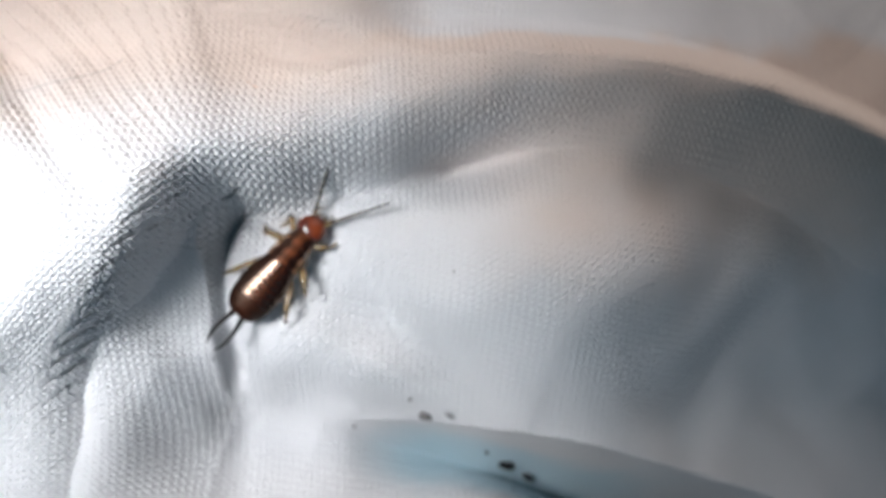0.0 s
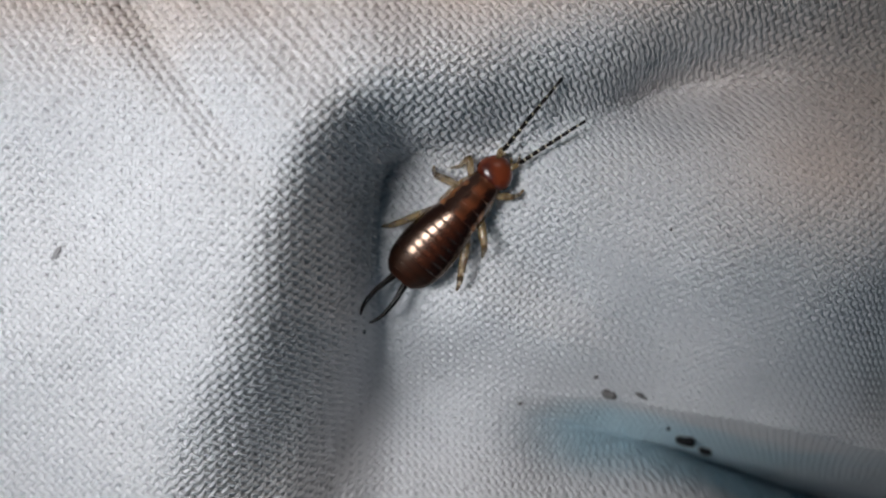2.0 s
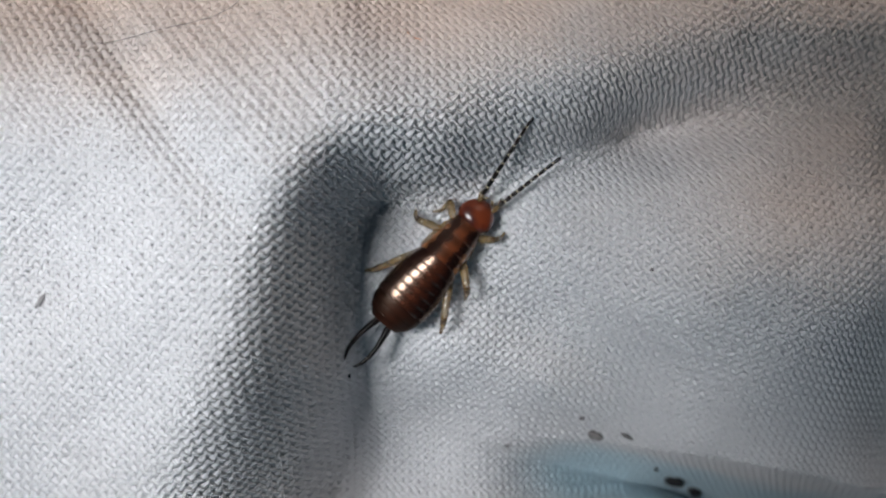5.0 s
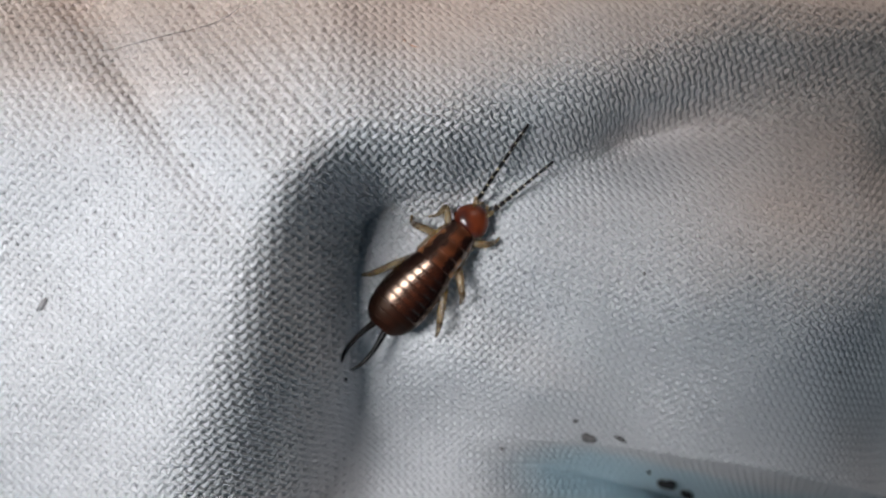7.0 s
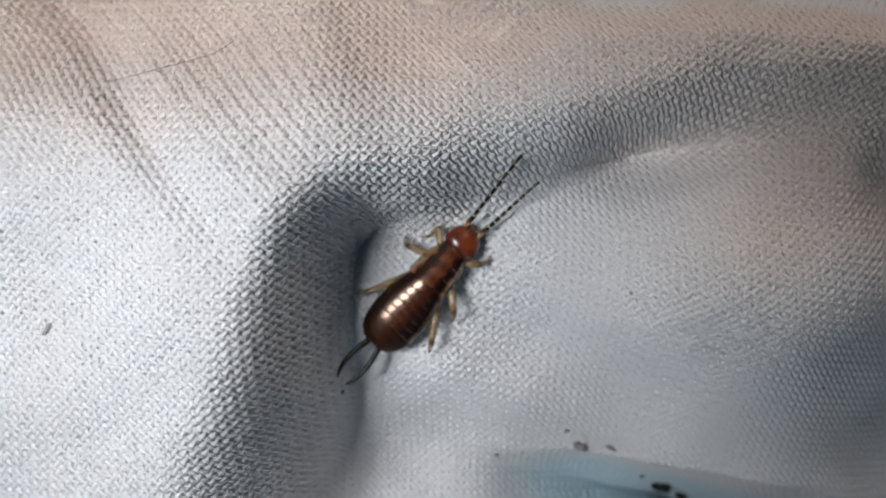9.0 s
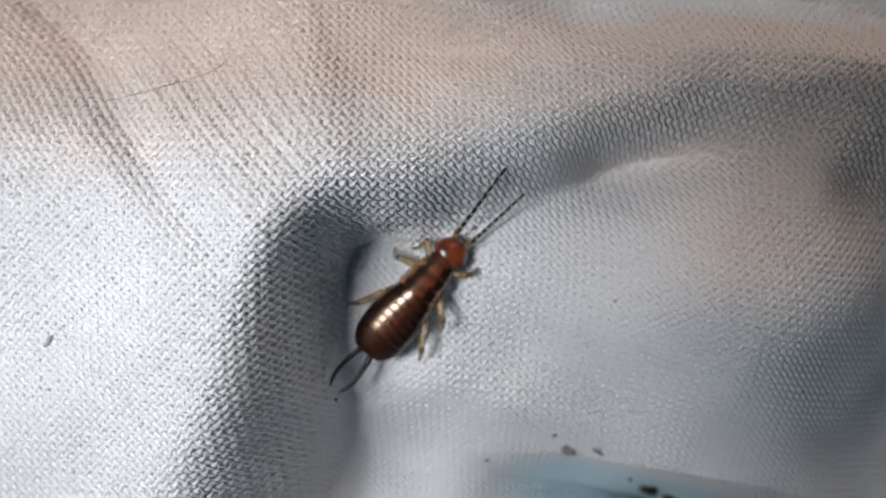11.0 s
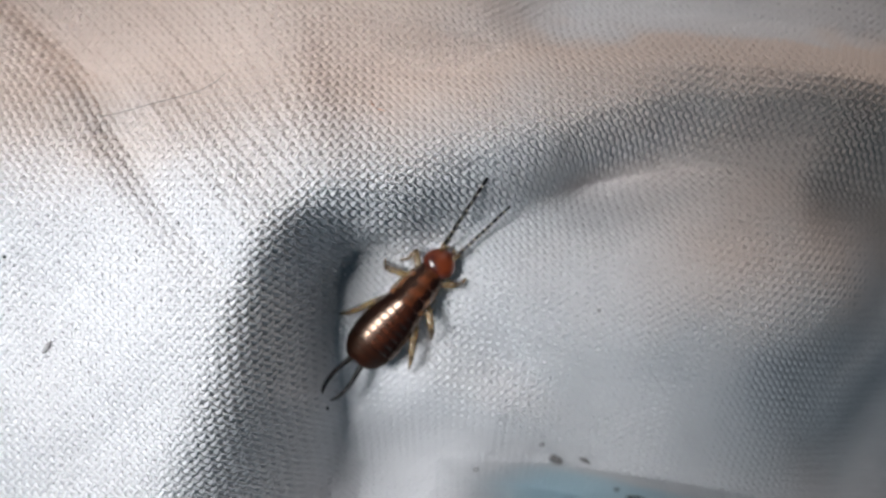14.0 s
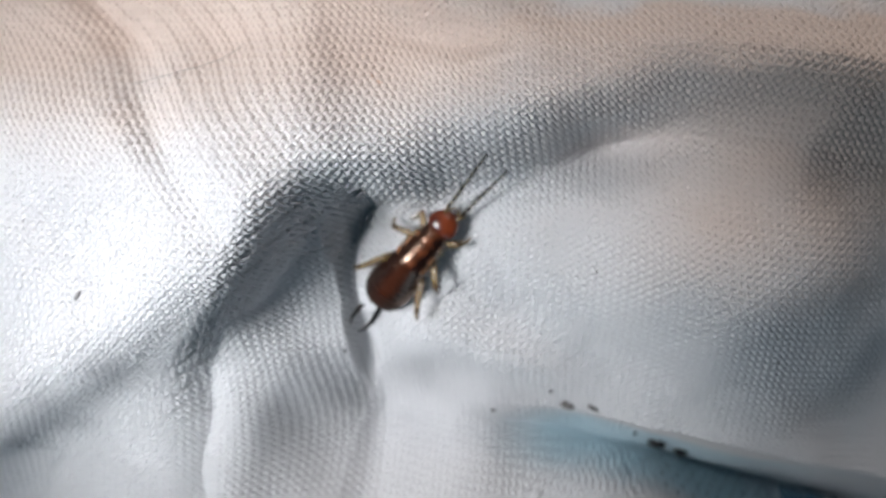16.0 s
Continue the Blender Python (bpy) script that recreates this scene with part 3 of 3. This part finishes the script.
abdomen = make_abdomen()
make_chest()
make_head()
antenna_a = make_antenna(1, 9.5, 33, 9, 0.65)
antenna_b = make_antenna(-1, -9.0, 6, 9, 0.48)
make_leg([(7.6, 0.75, 0.8), (8.55, 1.85, 1.1), (7.75, 1.85, 0.35), (7.3, 2.2, 0.1)], 0.23)
make_leg([(6.9, 0.85, 0.8), (6.35, 2.65, 1.3), (6.5, 2.95, 0.45), (6.7, 3.05, 0.15)], 0.23)
make_leg([(5.6, 0.9, 0.8), (2.3, 2.6, 1.5), (1.9, 2.9, 0.6), (1.7, 3.0, 0.3)], 0.22)
make_leg([(7.7, -0.75, 0.8), (8.5, -1.85, 1.0), (8.9, -2.1, 0.35), (9.3, -2.1, 0.1)], 0.23)
make_leg([(6.5, -0.9, 0.8), (4.95, -2.65, 1.2), (4.6, -2.9, 0.4), (4.4, -3.0, 0.1)], 0.23)
make_leg([(5.5, -0.95, 0.8), (2.5, -2.8, 1.1), (2.0, -3.1, 0.4), (1.8, -3.2, 0.1)], 0.23)


# ---- what lies on the cloth ----
def plain(name, colour, rough=0.8):
    m, t, b = material(name, rough)
    n = node(t, "ShaderNodeTexNoise", Scale=2500.0, Detail=3.0)
    t.links.new(node(t, "ShaderNodeTexCoord").outputs["Object"], n.inputs["Vector"])
    t.links.new(ramp(t, n.outputs["Fac"], [(0.35, tuple(c * 0.6 for c in colour)), (0.65, colour)]), b.inputs["Base Color"])
    return m


SOOT = plain("black_dirt", (0.012, 0.011, 0.012))
ASH = plain("grey_dirt", (0.26, 0.24, 0.235))
SMUDGE = plain("faint_smudge", (0.42, 0.40, 0.40))
HAIR = plain("dark_hair", (0.13, 0.10, 0.09), 0.5)
LINT = plain("white_lint", (0.75, 0.75, 0.76))
ORANGE = plain("orange_fluff", (0.70, 0.36, 0.20))


def lies_at(ob, x, y, lift):
    at = [np.array(float(v)) for v in (x, y)]
    up = Vector((float(between(grid_nx, *at)), float(between(grid_ny, *at)), 1)).normalized()
    over = float(between(grid_over, *at))
    ob.location = spot(x, y) + Vector((0.35 * over, 0.94 * over, 0)) * MM + up * lift * MM
    ob.rotation_mode, ob.rotation_quaternion = "QUATERNION", up.to_track_quat("Z", "Y")
    return ob


def speck(x, y, long, wide, turn, mat, label, seed):
    """A crumb of dirt: a lumpy flake."""
    rng = random.Random(seed)
    bm = bmesh.new()
    bmesh.ops.create_icosphere(bm, subdivisions=2, radius=1)
    for v in bm.verts:
        k = 1 + 0.35 * noise.noise(v.co * 1.7 + Vector((seed, 0, 0))) + rng.uniform(-0.06, 0.06)
        v.co = Vector((v.co.x * long * k / 2, v.co.y * wide * k / 2, v.co.z * min(long, wide) * 0.4 * k))
    bmesh.ops.rotate(bm, verts=bm.verts, cent=(0, 0, 0), matrix=Matrix.Rotation(radians(turn), 3, "Z"))
    ob = part("dirt_speck", bm, mat, None, label)
    tagged(ob, category="dirt", group="specks of dirt on the cloth")
    return lies_at(ob, x, y, 0.2)


def fibre(name, knots, thick, mat, label, category, lift=0.16):
    """A thin hair that follows the cloth through places x, y."""
    path = curve_through(knots, 10)
    first = spot(*path[0])
    pts = [(spot(x, y) - first) / MM + Vector((0, 0, lift)) for x, y in path]
    ob = part(name, tube(pts, [thick * (0.5 if n in (0, len(pts) - 1) else 1) for n in range(len(pts))], 6), mat, None, label)
    tagged(ob, category=category)
    ob.location = first
    return ob


for n, (x, y, long, wide, turn, mat, label) in enumerate((
        (21.6, -22.9, 1.6, 1.2, 20, SOOT, "black crumb of dirt in the dark fold"),
        (23.7, -24.4, 1.7, 0.9, -40, SOOT, "black flake of dirt in the dark fold"),
        (19.6, -21.4, 0.3, 0.3, 0, SOOT, "tiny black speck in the dark fold"),
        (14.0, -17.5, 1.3, 0.75, -15, ASH, "grey flake of dirt by the fold"),
        (16.1, -17.4, 0.9, 0.35, -10, ASH, "small grey flake of dirt by the fold"),
        (12.8, -15.9, 0.45, 0.3, 60, ASH, "tiny grey speck on the cloth"),
        (7.9, -18.4, 0.35, 0.3, 0, ASH, "tiny grey speck on the cloth"),
        (-18.8, -6.1, 0.8, 0.3, 15, SMUDGE, "grey speck on the bright fold"),
        (16.4, -5.5, 0.24, 0.2, 0, ASH, "tiny dark speck on the cloth"),
        (29.4, -12.1, 0.24, 0.2, 0, ASH, "tiny dark speck on the cloth"),
        (-3.0, -12.2, 0.3, 0.22, 30, SOOT, "tiny dark speck on the cloth"))):
    speck(x, y, long, wide, turn, mat, label, n)
fibre("hair", [(-16.6, 8.2), (-14.3, 8.7), (-11.7, 9.4), (-9.8, 10.1), (-8.7, 11.0)], 0.018, HAIR, "thin dark curved hair lying across a fold", "hair", 0.3)
fibre("thread_end", [(12.1, -24.7), (11.7, -25.4), (11.2, -26.1)], 0.04, HAIR, "short thin dark thread on the cloth", "thread")
fibre("lint_fibre", [(-4.2, -3.4), (-3.5, -3.6), (-2.7, -3.5)], 0.035, LINT, "fine white lint fibre in the shaded hollow", "lint", 0.25)
fibre("lint_fibre", [(-1.9, -0.6), (-1.2, -0.4), (-0.5, -0.6)], 0.03, LINT, "fine white lint fibre in the shaded hollow", "lint", 0.25)
fibre("lint_fibre", [(-2.9, -7.0), (-2.5, -8.0), (-2.3, -9.0)], 0.03, LINT, "fine white lint fibre in the shaded hollow", "lint", 0.25)
fibre("orange_fluff", [(0.9, 8.9), (1.3, 8.4), (1.9, 8.2)], 0.04, ORANGE, "tiny orange fluff caught in the weave", "fluff", 0.05)
fibre("orange_crumb", [(1.6, 20.4), (1.9, 19.6), (2.0, 18.8)], 0.22, ORANGE, "small orange crumb on the far cloth", "crumb", 0.2)


# ---- what moves ----
def frame_at(x, y, amount):
    """The middle of a patch and the way its cloth faces when the flap has sunk by that share."""
    e = 0.7
    px, py = np.array([x, x + e, x - e, x, x]), np.array([y, y, y, y + e, y - e])
    p = np.stack(sunk(px, py, between(grid_z, px, py), between(grid_ledge, px, py), amount), -1)
    a, b = Vector(p[1] - p[2]).normalized(), Vector(p[3] - p[4])
    up = a.cross(b).normalized()
    b = up.cross(a)
    return Matrix.Translation(Vector(p[0]) * MM) @ Matrix((a, b, up)).transposed().to_4x4()


def motions():
    for ob, x, y in flap_patches:
        rest = frame_at(x, y, 0.0).inverted()
        walk(ob, [(t, frame_at(x, y, a) @ rest) for t, a in ((0, 0.95), (0.3, 0.8), (0.5, 0.62), (0.7, 0.2), (0.9, 0.04), (1.2, 0), (15.1, 0), (15.2, 0.04), (15.3, 0.2), (15.4, 0.5), (15.5, 0.7), (15.7, 0.9), (16, 1))])
    walk(earwig, [(t, pose(-0.0006, -0.0087, z * MM, 0, a, 48.6)) for t, z, a in ((0, 0.4, 0), (15.0, 0.4, 0), (15.5, 0.42, -1), (16, 0.48, -2))])
    base = (5.3 * MM, 0, 1.25 * MM)
    walk(abdomen, [(t, pose(*base, 0, a, 0)) for t, a in ((0, 0), (15.0, 0), (15.3, -4), (15.5, -10), (16, -20))])
    for ob, side, rows in ((antenna_a, 1, ((0, 11), (0.3, 10), (0.5, 9), (1, 6), (1.5, -1), (2, -4), (3.5, 1), (7, 0), (9, -4), (12.5, -2), (14.5, 0), (16, -6))),
                           (antenna_b, -1, ((0, -22), (0.3, 0), (0.5, 5), (1, 8), (1.5, -8), (2, -6), (3.5, -2), (7, 0), (9, 3), (12.5, 3), (14.5, 3), (16, 5)))):
        walk(ob, [(t, pose(9.62 * MM, side * 0.52 * MM, 1.15 * MM, 0, 0, a)) for t, a in rows])


motions()
